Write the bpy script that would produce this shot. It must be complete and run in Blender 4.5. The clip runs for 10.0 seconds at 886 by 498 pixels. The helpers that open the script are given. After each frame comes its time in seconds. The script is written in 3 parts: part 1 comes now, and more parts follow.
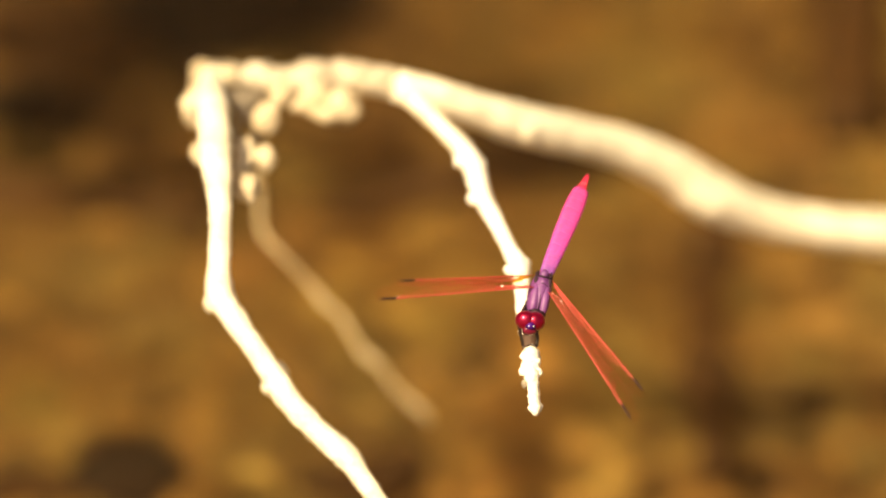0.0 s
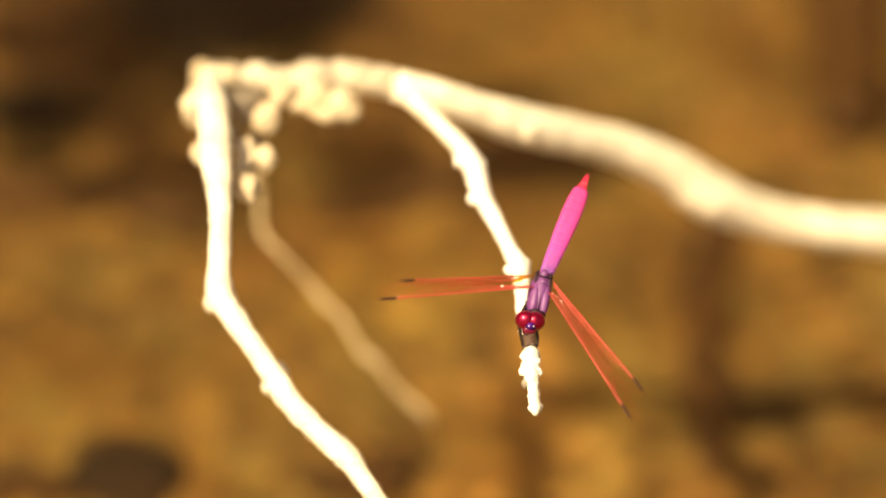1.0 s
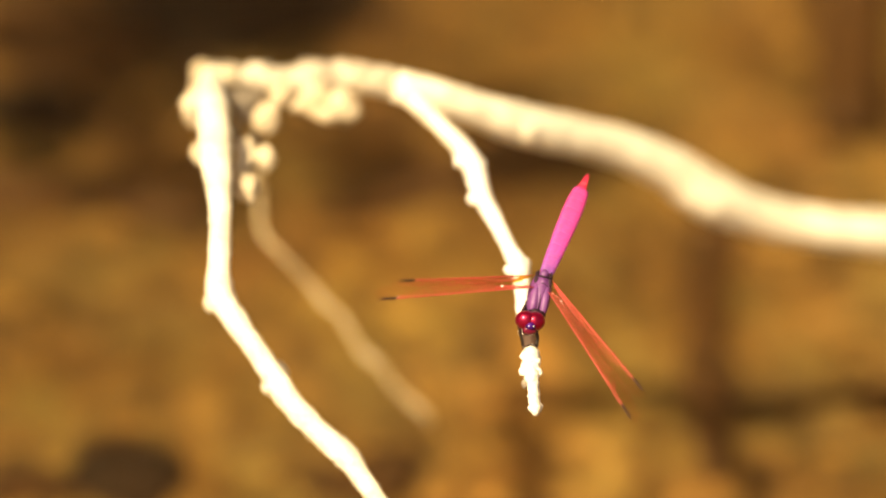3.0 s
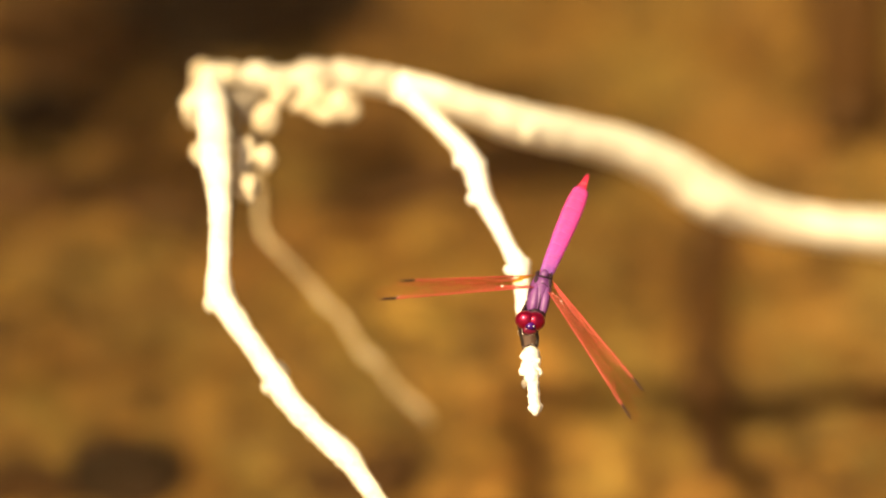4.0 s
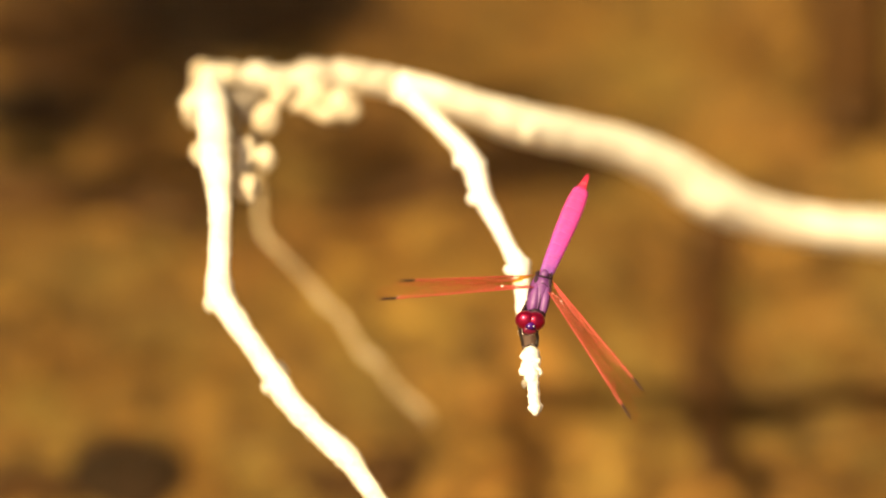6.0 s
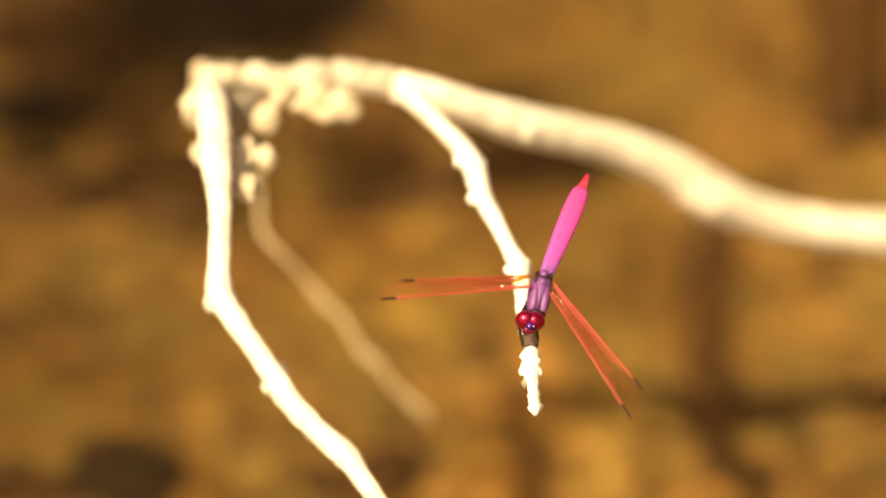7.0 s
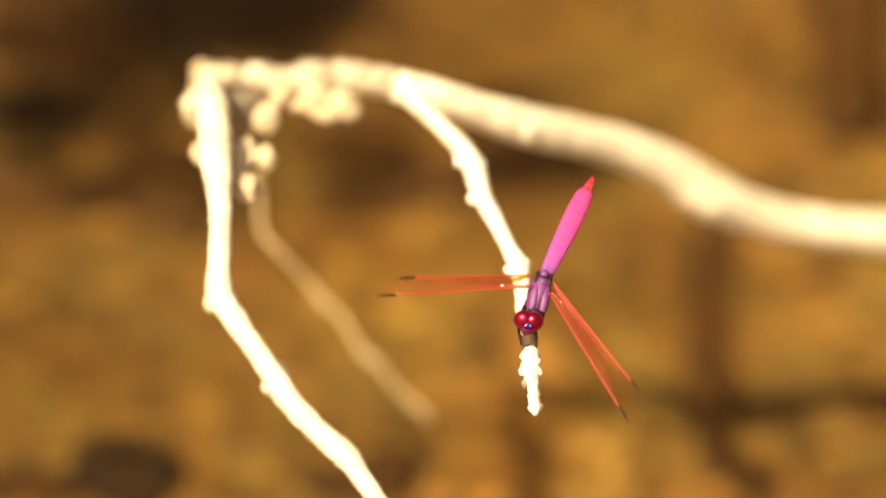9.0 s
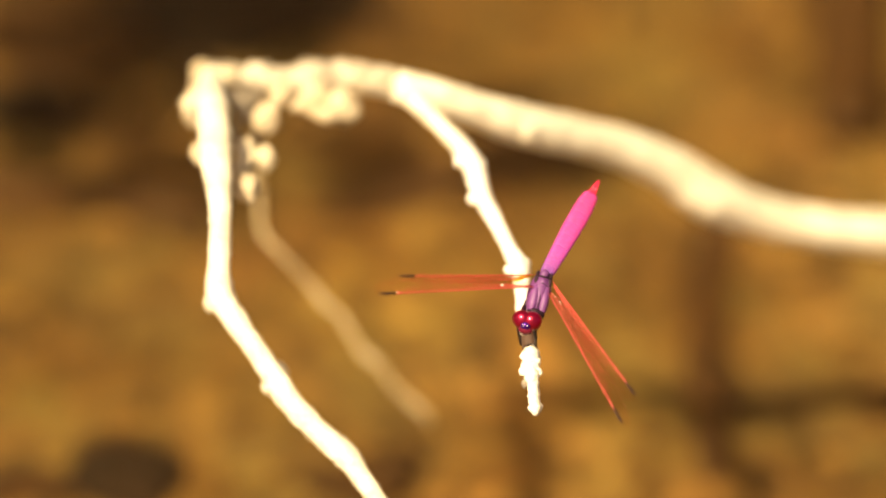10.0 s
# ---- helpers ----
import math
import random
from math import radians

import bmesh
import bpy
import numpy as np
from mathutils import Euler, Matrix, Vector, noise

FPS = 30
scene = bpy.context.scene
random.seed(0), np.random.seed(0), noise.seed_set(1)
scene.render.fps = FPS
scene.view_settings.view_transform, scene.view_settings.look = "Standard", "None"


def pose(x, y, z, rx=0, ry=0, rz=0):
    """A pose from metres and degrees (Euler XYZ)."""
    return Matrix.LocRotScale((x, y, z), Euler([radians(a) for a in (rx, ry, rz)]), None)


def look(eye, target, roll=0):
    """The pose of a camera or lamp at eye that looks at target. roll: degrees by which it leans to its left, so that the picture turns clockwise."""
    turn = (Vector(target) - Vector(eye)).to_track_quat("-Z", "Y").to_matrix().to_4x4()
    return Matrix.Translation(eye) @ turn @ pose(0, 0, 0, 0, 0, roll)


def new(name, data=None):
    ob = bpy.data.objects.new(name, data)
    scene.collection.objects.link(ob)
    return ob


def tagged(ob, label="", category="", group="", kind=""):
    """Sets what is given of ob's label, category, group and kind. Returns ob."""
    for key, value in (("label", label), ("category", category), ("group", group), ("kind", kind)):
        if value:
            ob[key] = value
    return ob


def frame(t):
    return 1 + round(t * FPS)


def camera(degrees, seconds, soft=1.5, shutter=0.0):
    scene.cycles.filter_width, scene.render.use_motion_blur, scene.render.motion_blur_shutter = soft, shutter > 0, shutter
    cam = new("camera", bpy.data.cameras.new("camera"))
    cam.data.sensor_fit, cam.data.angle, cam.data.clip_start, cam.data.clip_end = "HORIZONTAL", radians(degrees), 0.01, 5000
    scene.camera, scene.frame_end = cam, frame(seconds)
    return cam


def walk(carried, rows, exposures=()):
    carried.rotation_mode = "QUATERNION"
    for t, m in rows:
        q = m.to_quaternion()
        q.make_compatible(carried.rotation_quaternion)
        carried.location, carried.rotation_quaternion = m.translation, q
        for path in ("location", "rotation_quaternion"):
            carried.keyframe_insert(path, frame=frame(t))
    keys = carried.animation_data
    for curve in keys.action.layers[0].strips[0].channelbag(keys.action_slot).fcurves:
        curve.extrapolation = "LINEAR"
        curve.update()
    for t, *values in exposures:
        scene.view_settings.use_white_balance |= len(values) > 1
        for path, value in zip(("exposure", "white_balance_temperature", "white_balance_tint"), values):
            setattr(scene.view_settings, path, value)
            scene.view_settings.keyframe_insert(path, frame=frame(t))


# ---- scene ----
# Still camera on a long lens, looking down over a shallow stream; lengths of the small things are in millimetres.
TILT = 38.0
FOCUS = 1.5
sn, cs = math.sin(radians(TILT)), math.cos(radians(TILT))
CENTRE = Vector((0, -0.0704, 0.14))
cam = camera(6.30, 10.0, soft=2.0)
eye = CENTRE + FOCUS * Vector((0, -cs, sn))
view = look(eye, CENTRE)
cam.data.dof.use_dof = True
cam.data.dof.focus_distance = FOCUS
cam.data.dof.aperture_fstop = 5.2
walk(cam, [(0, view), (10, view)], exposures=[(0, 1.10, 9600, 13), (10, 1.10, 9600, 13)])

# ---- light ----
SUN = Vector((-0.42, -0.50, 1.0)).normalized()
world = bpy.data.worlds.new("sky")
scene.world = world
world.use_nodes = True
wn = world.node_tree
sky = wn.nodes.new("ShaderNodeTexSky")
sky.sky_type = "NISHITA"
sky.sun_disc = False
sky.dust_density, sky.air_density, sky.ozone_density = 6.0, 0.7, 0.4
sky.sun_elevation = math.asin(SUN.z)
sky.sun_rotation = math.atan2(SUN.x, SUN.y)
wn.links.new(sky.outputs[0], wn.nodes["Background"].inputs[0])
wn.nodes["Background"].inputs[1].default_value = 0.07
sun_data = bpy.data.lights.new("sun", "SUN")
sun_data.energy = 4.5
sun_data.angle = radians(0.53)
sun_data.color = (1.0, 0.93, 0.76)
sun_data.cycles.is_caustics_light = True
sun = new("sun", sun_data)
sun.matrix_world = look(SUN * 10, (0, 0, 0))


# ---- materials ----
BED = -0.03  # height of the stream bed; the water stands at 0

def material(name, rough=0.6, metal=0.0, spec=0.5):
    m = bpy.data.materials.new(name)
    m.use_nodes = True
    b = m.node_tree.nodes["Principled BSDF"]
    b.inputs["Roughness"].default_value = rough
    b.inputs["Metallic"].default_value = metal
    b.inputs["Specular IOR Level"].default_value = spec
    return m, m.node_tree, b


def ramp(nt, source, stops):
    r = nt.nodes.new("ShaderNodeValToRGB")
    while len(r.color_ramp.elements) < len(stops):
        r.color_ramp.elements.new(0.5)
    for e, (p, c) in zip(r.color_ramp.elements, stops):
        e.position, e.color = p, (*c, 1)
    nt.links.new(source, r.inputs[0])
    return r.outputs[0]


def grain(nt, scale, detail=4.0, rough=0.55, stretch=(1, 1, 1)):
    tc = nt.nodes.new("ShaderNodeTexCoord")
    mp = nt.nodes.new("ShaderNodeMapping")
    mp.inputs["Scale"].default_value = stretch
    n = nt.nodes.new("ShaderNodeTexNoise")
    n.inputs["Scale"].default_value = scale
    n.inputs["Detail"].default_value = detail
    n.inputs["Roughness"].default_value = rough
    nt.links.new(tc.outputs["Object"], mp.inputs[0])
    nt.links.new(mp.outputs[0], n.inputs["Vector"])
    return n.outputs["Fac"]


def blend(nt, fac, a, b, how="MIX"):
    x = nt.nodes.new("ShaderNodeMix")
    x.data_type, x.blend_type = "RGBA", how
    for socket, v in ((x.inputs[0], fac), (x.inputs[6], a), (x.inputs[7], b)):
        if isinstance(v, bpy.types.NodeSocket):
            nt.links.new(v, socket)
        elif isinstance(v, tuple):
            socket.default_value = (*v, 1)
        else:
            socket.default_value = v
    return x.outputs[2]


def relief(nt, b, height, strength, distance):
    n = nt.nodes.new("ShaderNodeBump")
    n.inputs["Strength"].default_value = strength
    n.inputs["Distance"].default_value = distance
    nt.links.new(height, n.inputs["Height"])
    nt.links.new(n.outputs[0], b.inputs["Normal"])


def two_scale(name, low, high, big, small, rough, bump=0.3, depth=0.0003, metal=0.0, spec=0.5, edge=(0.35, 0.68)):
    m, nt, b = material(name, rough, metal, spec)
    c1 = ramp(nt, grain(nt, big), [(edge[0], low), (edge[1], high)])
    fine = grain(nt, small, 5)
    c2 = blend(nt, 0.35, c1, ramp(nt, fine, [(0.3, tuple(0.55 * v for v in low)), (0.7, tuple(min(1, 1.15 * v) for v in high))]))
    nt.links.new(c2, b.inputs["Base Color"])
    relief(nt, b, fine, bump, depth)
    return m


def mud_material():
    m, nt, b = material("mud", 0.8)
    wide = ramp(nt, grain(nt, 16, 3), [(0.32, (0.72, 0.72, 0.70)), (0.66, (1.1, 1.08, 1.02))])
    patch = ramp(nt, grain(nt, 75, 4, 0.62, (1, 1.3, 1)), [(0.34, (0.092, 0.052, 0.017)), (0.48, (0.178, 0.107, 0.036)), (0.64, (0.290, 0.184, 0.068))])
    hue = ramp(nt, grain(nt, 34, 3), [(0.36, (1.08, 0.95, 0.92)), (0.64, (0.90, 1.04, 1.02))])
    patch = blend(nt, 1.0, patch, hue, "MULTIPLY")
    fine = grain(nt, 240, 5)
    grit = ramp(nt, fine, [(0.3, (0.6, 0.58, 0.55)), (0.7, (1.2, 1.2, 1.2))])
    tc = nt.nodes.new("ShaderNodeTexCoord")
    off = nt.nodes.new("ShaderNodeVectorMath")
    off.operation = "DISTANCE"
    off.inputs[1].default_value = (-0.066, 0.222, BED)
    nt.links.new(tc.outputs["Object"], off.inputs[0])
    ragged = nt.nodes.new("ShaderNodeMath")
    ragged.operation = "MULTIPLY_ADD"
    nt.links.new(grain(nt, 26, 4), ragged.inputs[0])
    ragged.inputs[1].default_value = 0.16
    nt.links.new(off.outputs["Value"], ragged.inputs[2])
    # Shade of the far left put into the mud's colour, with ragged edges.
    far_shade = ramp(nt, ragged.outputs[0], [(0.11, (0.60, 0.54, 0.46)), (0.17, (0.78, 0.74, 0.70)), (0.235, (0.97, 0.97, 0.98)), (0.30, (1.13, 1.17, 1.33))])
    bed = blend(nt, 1.0, blend(nt, 1.0, patch, wide, "MULTIPLY"), far_shade, "MULTIPLY")
    # Pale sand patches; the second lightens mud that the branch shadows darken.
    for place, size, pale in (((-0.020, 0.116), 0.040, 1.40), ((0.024, 0.060), 0.042, 1.65), ((-0.052, 0.058), 0.018, 1.35), ((0.034, 0.200), 0.026, 1.2), ((0.007, 0.096), 0.020, 1.35)):
        sand_lift = nt.nodes.new("ShaderNodeVectorMath")
        sand_lift.operation = "DISTANCE"
        sand_lift.inputs[1].default_value = (*place, BED)
        nt.links.new(tc.outputs["Object"], sand_lift.inputs[0])
        lift_edge = nt.nodes.new("ShaderNodeMath")
        lift_edge.operation = "MULTIPLY_ADD"
        nt.links.new(grain(nt, 40, 4), lift_edge.inputs[0])
        lift_edge.inputs[1].default_value = 0.06
        nt.links.new(sand_lift.outputs["Value"], lift_edge.inputs[2])
        bed = blend(nt, 1.0, bed, ramp(nt, lift_edge.outputs[0], [(0.03 + 0.2 * size, (pale, pale, pale)), (0.03 + 1.1 * size, (1.0, 1.0, 1.0))]), "MULTIPLY")
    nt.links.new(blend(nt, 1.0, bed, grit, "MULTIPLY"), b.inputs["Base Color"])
    relief(nt, b, fine, 0.6, 0.002)
    return m


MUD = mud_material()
BARK = two_scale("bleached_bark", (0.54, 0.48, 0.355), (0.87, 0.825, 0.66), 160, 1400, 0.8, 0.5, 0.0004)
BARK_WHITE = two_scale("white_bark", (0.60, 0.55, 0.45), (0.86, 0.83, 0.75), 160, 1400, 0.8, 0.5, 0.0004)
BARK_PATCHY = two_scale("flaking_bark", (0.19, 0.15, 0.10), (0.62, 0.55, 0.42), 260, 1400, 0.85, 0.6, 0.0006)
BARK_GREY = two_scale("weathered_bark", (0.13, 0.10, 0.07), (0.32, 0.27, 0.20), 220, 1600, 0.85, 0.5, 0.0004)
BARK_DULL = two_scale("dull_bark", (0.20, 0.15, 0.09), (0.40, 0.33, 0.21), 200, 1400, 0.8, 0.5, 0.0004)
# near-black brown for the twig that deepens the limb's shadow
SHADOW_TWIG = two_scale("shadow_twig", (0.020, 0.008, 0.002), (0.045, 0.018, 0.004), 90, 700, 0.8, 0.5, 0.0008)
BACKDROP_DARK = two_scale("backdrop_dark", (0.016, 0.010, 0.005), (0.050, 0.031, 0.015), 9, 90, 0.95, 0.6, 0.01)
# brown that stands in for the head's shade on the twig
SHADED_TWIG = two_scale("shaded_stretch", (0.052, 0.025, 0.014), (0.115, 0.060, 0.036), 300, 2000, 0.7, 0.4, 0.0002)
TAN_BARK = two_scale("tan_bark", (0.44, 0.335, 0.18), (0.72, 0.585, 0.35), 200, 1400, 0.8, 0.5, 0.0004)
HUSK = two_scale("dry_husk", (0.34, 0.265, 0.165), (0.62, 0.53, 0.375), 240, 1500, 0.75, 0.5, 0.0003)
STRIP_BROWN = two_scale("strip_brown", (0.040, 0.017, 0.005), (0.11, 0.050, 0.015), 90, 700, 0.7, 0.5, 0.0008)
STONE_BROWN = two_scale("brown_stone", (0.036, 0.016, 0.005), (0.085, 0.038, 0.012), 60, 500, 0.9, 0.5, 0.0008)
STONE_DARK = two_scale("dark_stone", (0.010, 0.004, 0.001), (0.026, 0.010, 0.003), 60, 500, 0.9, 0.5, 0.0008)


def bloom_material():
    m, nt, b = material("abdomen_bloom", 0.55)
    tc = nt.nodes.new("ShaderNodeTexCoord")
    sep = nt.nodes.new("ShaderNodeSeparateXYZ")
    nt.links.new(tc.outputs["Object"], sep.inputs[0])
    along = nt.nodes.new("ShaderNodeMath")
    along.operation = "MULTIPLY_ADD"
    nt.links.new(sep.outputs[0], along.inputs[0])
    along.inputs[1].default_value, along.inputs[2].default_value = -47.0, 0.0
    c = ramp(nt, along.outputs[0], [(0.02, (0.20, 0.05, 0.24)), (0.22, (0.345, 0.042, 0.265)), (0.45, (0.42, 0.037, 0.225)), (0.90, (0.455, 0.032, 0.178))])
    fine = grain(nt, 1800, 4)
    nt.links.new(blend(nt, 1.0, c, ramp(nt, fine, [(0.3, (0.86, 0.84, 0.86)), (0.7, (1.08, 1.1, 1.08))]), "MULTIPLY"), b.inputs["Base Color"])
    b.inputs["Subsurface Weight"].default_value = 0.35
    b.inputs["Subsurface Scale"].default_value = 0.002
    relief(nt, b, fine, 0.15, 0.00004)
    return m


BLOOM = bloom_material()
PURPLE = two_scale("violet_bloom", (0.092, 0.022, 0.108), (0.156, 0.042, 0.172), 500, 4000, 0.55, 0.2, 0.00005)
DARK = two_scale("dark_chitin", (0.010, 0.004, 0.008), (0.032, 0.012, 0.021), 600, 4000, 0.6, 0.2, 0.00004, spec=0.2)
EYE = two_scale("eye_crimson", (0.17, 0.0004, 0.014), (0.33, 0.0008, 0.036), 400, 9000, 0.30, 0.05, 0.00001, metal=0.75, spec=0.25)
EYE.node_tree.nodes["Principled BSDF"].inputs["Coat Weight"].default_value = 0.45
EYE.node_tree.nodes["Principled BSDF"].inputs["Coat Roughness"].default_value = 0.2
FACE = two_scale("face_red", (0.08, 0.001, 0.012), (0.15, 0.003, 0.025), 500, 4000, 0.3, 0.1, 0.00003)
FRONS = two_scale("frons_violet", (0.035, 0.005, 0.11), (0.08, 0.012, 0.20), 600, 5000, 0.12, 0.1, 0.00002, metal=0.6)
RED = two_scale("tail_red", (0.44, 0.010, 0.040), (0.56, 0.026, 0.070), 600, 4000, 0.45, 0.1, 0.00003)
VEIN = two_scale("vein_red", (0.375, 0.030, 0.030), (0.50, 0.070, 0.060), 300, 2000, 0.4, 0.1, 0.00002)
STIGMA = two_scale("stigma_brown", (0.018, 0.008, 0.007), (0.045, 0.018, 0.015), 700, 4000, 0.65, 0.1, 0.00002, spec=0.2)
# near-white colour for painted glints on wings and forehead
GLINT_PALE = two_scale("pale_glint", (0.55, 0.50, 0.46), (0.80, 0.76, 0.72), 900, 5000, 0.12, 0.05, 0.00001)
AMBER = two_scale("amber_patch", (0.75, 0.25, 0.02), (0.85, 0.36, 0.04), 500, 3000, 0.4, 0.1, 0.00002)


def membrane_material():
    m, nt, b = material("wing_membrane", 0.12)
    out = nt.nodes["Material Output"]
    b.inputs["Base Color"].default_value = (0.38, 0.08, 0.028, 1)
    clear = nt.nodes.new("ShaderNodeBsdfTransparent")
    clear.inputs[0].default_value = (1.0, 0.93, 0.88, 1)
    mix = nt.nodes.new("ShaderNodeMixShader")
    tc = nt.nodes.new("ShaderNodeTexCoord")
    sep = nt.nodes.new("ShaderNodeSeparateXYZ")
    nt.links.new(tc.outputs["Object"], sep.inputs[0])
    tint = ramp(nt, sep.outputs[0], [(0.003, (0.11, 0.11, 0.11)), (0.0065, (0.32, 0.32, 0.32)), (0.012, (0.22, 0.22, 0.22)), (0.018, (0.08, 0.08, 0.08)), (0.024, (0.03, 0.03, 0.03))])
    speck = ramp(nt, grain(nt, 900, 3), [(0.35, (0.55, 0.55, 0.55)), (0.7, (1, 1, 1))])
    nt.links.new(blend(nt, 1.0, tint, speck, "MULTIPLY"), mix.inputs[0])
    nt.links.new(clear.outputs[0], mix.inputs[1])
    glow = nt.nodes.new("ShaderNodeBsdfTranslucent")
    glow.inputs[0].default_value = (0.32, 0.075, 0.022, 1)
    body = nt.nodes.new("ShaderNodeMixShader")
    body.inputs[0].default_value = 0.5
    nt.links.new(b.outputs[0], body.inputs[1])
    nt.links.new(glow.outputs[0], body.inputs[2])
    nt.links.new(body.outputs[0], mix.inputs[2])
    nt.links.new(mix.outputs[0], out.inputs[0])
    return m


MEMBRANE = membrane_material()


def let_through(link_node):
    glow = link_node.nodes.new("ShaderNodeBsdfTranslucent")
    glow.inputs[0].default_value = (0.90, 0.42, 0.04, 1)
    tinted = link_node.nodes.new("ShaderNodeBsdfTransparent")
    tinted.inputs[0].default_value = (1.0, 0.66, 0.12, 1)
    both = link_node.nodes.new("ShaderNodeMixShader")
    both.inputs[0].default_value = 0.72
    link_node.links.new(glow.outputs[0], both.inputs[1])
    link_node.links.new(tinted.outputs[0], both.inputs[2])
    link_node.links.new(both.outputs[0], link_node.nodes["Material Output"].inputs[0])


let_through(AMBER.node_tree)


def water_material():
    m = bpy.data.materials.new("stream_water")
    m.use_nodes = True
    nt = m.node_tree
    b = nt.nodes["Principled BSDF"]
    b.inputs["Base Color"].default_value = (1.0, 0.87, 0.56, 1)
    b.inputs["Roughness"].default_value = 0.02
    b.inputs["IOR"].default_value = 1.33
    b.inputs["Transmission Weight"].default_value = 1.0
    return m


WATER = water_material()


# ---- building helpers ----
PLANE = Matrix.Translation(CENTRE) @ Matrix(((1, 0, 0, 0), (0, sn, -cs, 0), (0, cs, sn, 0), (0, 0, 0, 1)))


def spot(x, y, z):
    """A place from millimetres in the frame that faces the viewer at the perch."""
    return PLANE @ (Vector((x, y, z)) / 1000)


def finish(name, bm, mat, smooth=True):
    me = bpy.data.meshes.new(name)
    bmesh.ops.recalc_face_normals(bm, faces=bm.faces)
    bm.to_mesh(me)
    bm.free()
    me.materials.append(mat)
    if smooth:
        me.shade_smooth()
    return me


def part(name, bm, mat, parent, label="", smooth=True):
    ob = new(name, finish(name, bm, mat, smooth))
    ob.parent = parent
    if label:
        tagged(ob, label)
    return ob


def empty(name, m, **tags):
    ob = new(name)
    ob.matrix_world = m
    ob.empty_display_size = 0.01
    return tagged(ob, **tags)


def smooth_line(pts, step):
    """Catmull-Rom through rows of numbers, sampled about every step."""
    a = np.array(pts, float)
    a = np.vstack([2 * a[0] - a[1], a, 2 * a[-1] - a[-2]])
    out = []
    for i in range(1, len(a) - 2):
        p0, p1, p2, p3 = a[i - 1:i + 3]
        n = max(2, int(np.linalg.norm((p2 - p1)[:3]) / step))
        for u in np.arange(n) / n:
            out.append(0.5 * (2 * p1 + (p2 - p0) * u + (2 * p0 - 5 * p1 + 4 * p2 - p3) * u ** 2 + (3 * p1 - p0 - 3 * p2 + p3) * u ** 3))
    out.append(a[-2])
    return np.array(out)


def tube(bm, rows, sides=10, rough=0.0, lump=0.0, seed=0.0, scale=1.0):
    """A closed tube along rows of x, y, z, radius; rough and lump: share of the radius by which fine and coarse noise move the skin."""
    pts = [Vector(r[:3]) for r in rows]
    ref = Vector((0.3, 0.2, 1)).normalized()
    rings = []
    for i, p in enumerate(pts):
        d = (pts[min(i + 1, len(pts) - 1)] - pts[max(i - 1, 0)]).normalized()
        side = d.cross(ref)
        if side.length < 0.05:
            side = d.cross(Vector((1, 0, 0)))
        side.normalize()
        ref = side.cross(d).normalized()
        ring = []
        for k in range(sides):
            a = 2 * math.pi * k / sides
            n = side * math.cos(a) + ref * math.sin(a)
            r = rows[i][3]
            q = p + n * r
            if rough or lump:
                r *= 1 + rough * noise.noise(q * (2.2 * scale) + Vector((seed, 0, 0))) + lump * noise.noise(q * (0.35 * scale) + Vector((0, seed, 0)))
            ring.append(bm.verts.new(p + n * r))
        rings.append(ring)
    for a, b in zip(rings, rings[1:]):
        for k in range(sides):
            bm.faces.new((a[k], a[(k + 1) % sides], b[(k + 1) % sides], b[k]))
    bm.faces.new(rings[0][::-1])
    bm.faces.new(rings[-1])


def lump(bm, m, sub=3, amount=0.15, freq=1.5, seed=0.0):
    """A rounded uneven body: a sphere under the matrix m, its skin moved by noise."""
    made = bmesh.ops.create_icosphere(bm, subdivisions=sub, radius=1)["verts"]
    for v in made:
        n = v.co.copy()
        v.co = m @ (n * (1 + amount * noise.noise(n * freq + Vector((seed, seed, 0))) + 0.5 * amount * noise.noise(n * freq * 3 + Vector((0, seed, seed)))))


def sized(x, y, z, rx=0, ry=0, rz=0, size=(1, 1, 1)):
    return pose(x, y, z, rx, ry, rz) @ Matrix.Diagonal((*size, 1))


def fine_axis(far, lo, hi, step):
    """Coordinates: even steps from lo to hi, growing steps out to far on both sides."""
    mid = list(np.arange(lo, hi + step / 2, step))
    right, d = [mid[-1]], step
    while right[-1] < far[1]:
        d *= 1.5
        right.append(right[-1] + d)
    left, d = [mid[0]], step
    while left[-1] > far[0]:
        d *= 1.5
        left.append(left[-1] - d)
    return np.array(left[:0:-1] + mid + right[1:])


def sheet(name, xs, ys, height, mat):
    verts = [(x, y, height(x, y)) for y in ys for x in xs]
    w = len(xs)
    faces = [(j * w + i, j * w + i + 1, (j + 1) * w + i + 1, (j + 1) * w + i) for j in range(len(ys) - 1) for i in range(w - 1)]
    me = bpy.data.meshes.new(name)
    me.from_pydata(verts, [], faces)
    me.materials.append(mat)
    me.shade_smooth()
    return new(name, me)


# ---- the stream ----


def bed_height(x, y):
    d = abs(y - 0.15)
    bank = min(1.0, max(0.0, (d - 0.75) / 0.55))
    bank = bank * bank * (3 - 2 * bank)
    z = BED + 0.16 * bank + 0.06 * min(1, d / 30)
    near = 1.0 if abs(x) < 1.5 and d < 2 else 0.3
    z += near * (0.008 * noise.noise(Vector((x * 14, y * 14, 0))) + 0.005 * noise.noise(Vector((x * 45, y * 45, 3))) + 0.002 * noise.noise(Vector((x * 120, y * 120, 7))))
    return z


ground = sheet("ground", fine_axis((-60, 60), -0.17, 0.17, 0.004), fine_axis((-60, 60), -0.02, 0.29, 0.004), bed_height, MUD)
tagged(ground, "ochre brown muddy stream bed with low earthen banks", "ground", kind="structure")


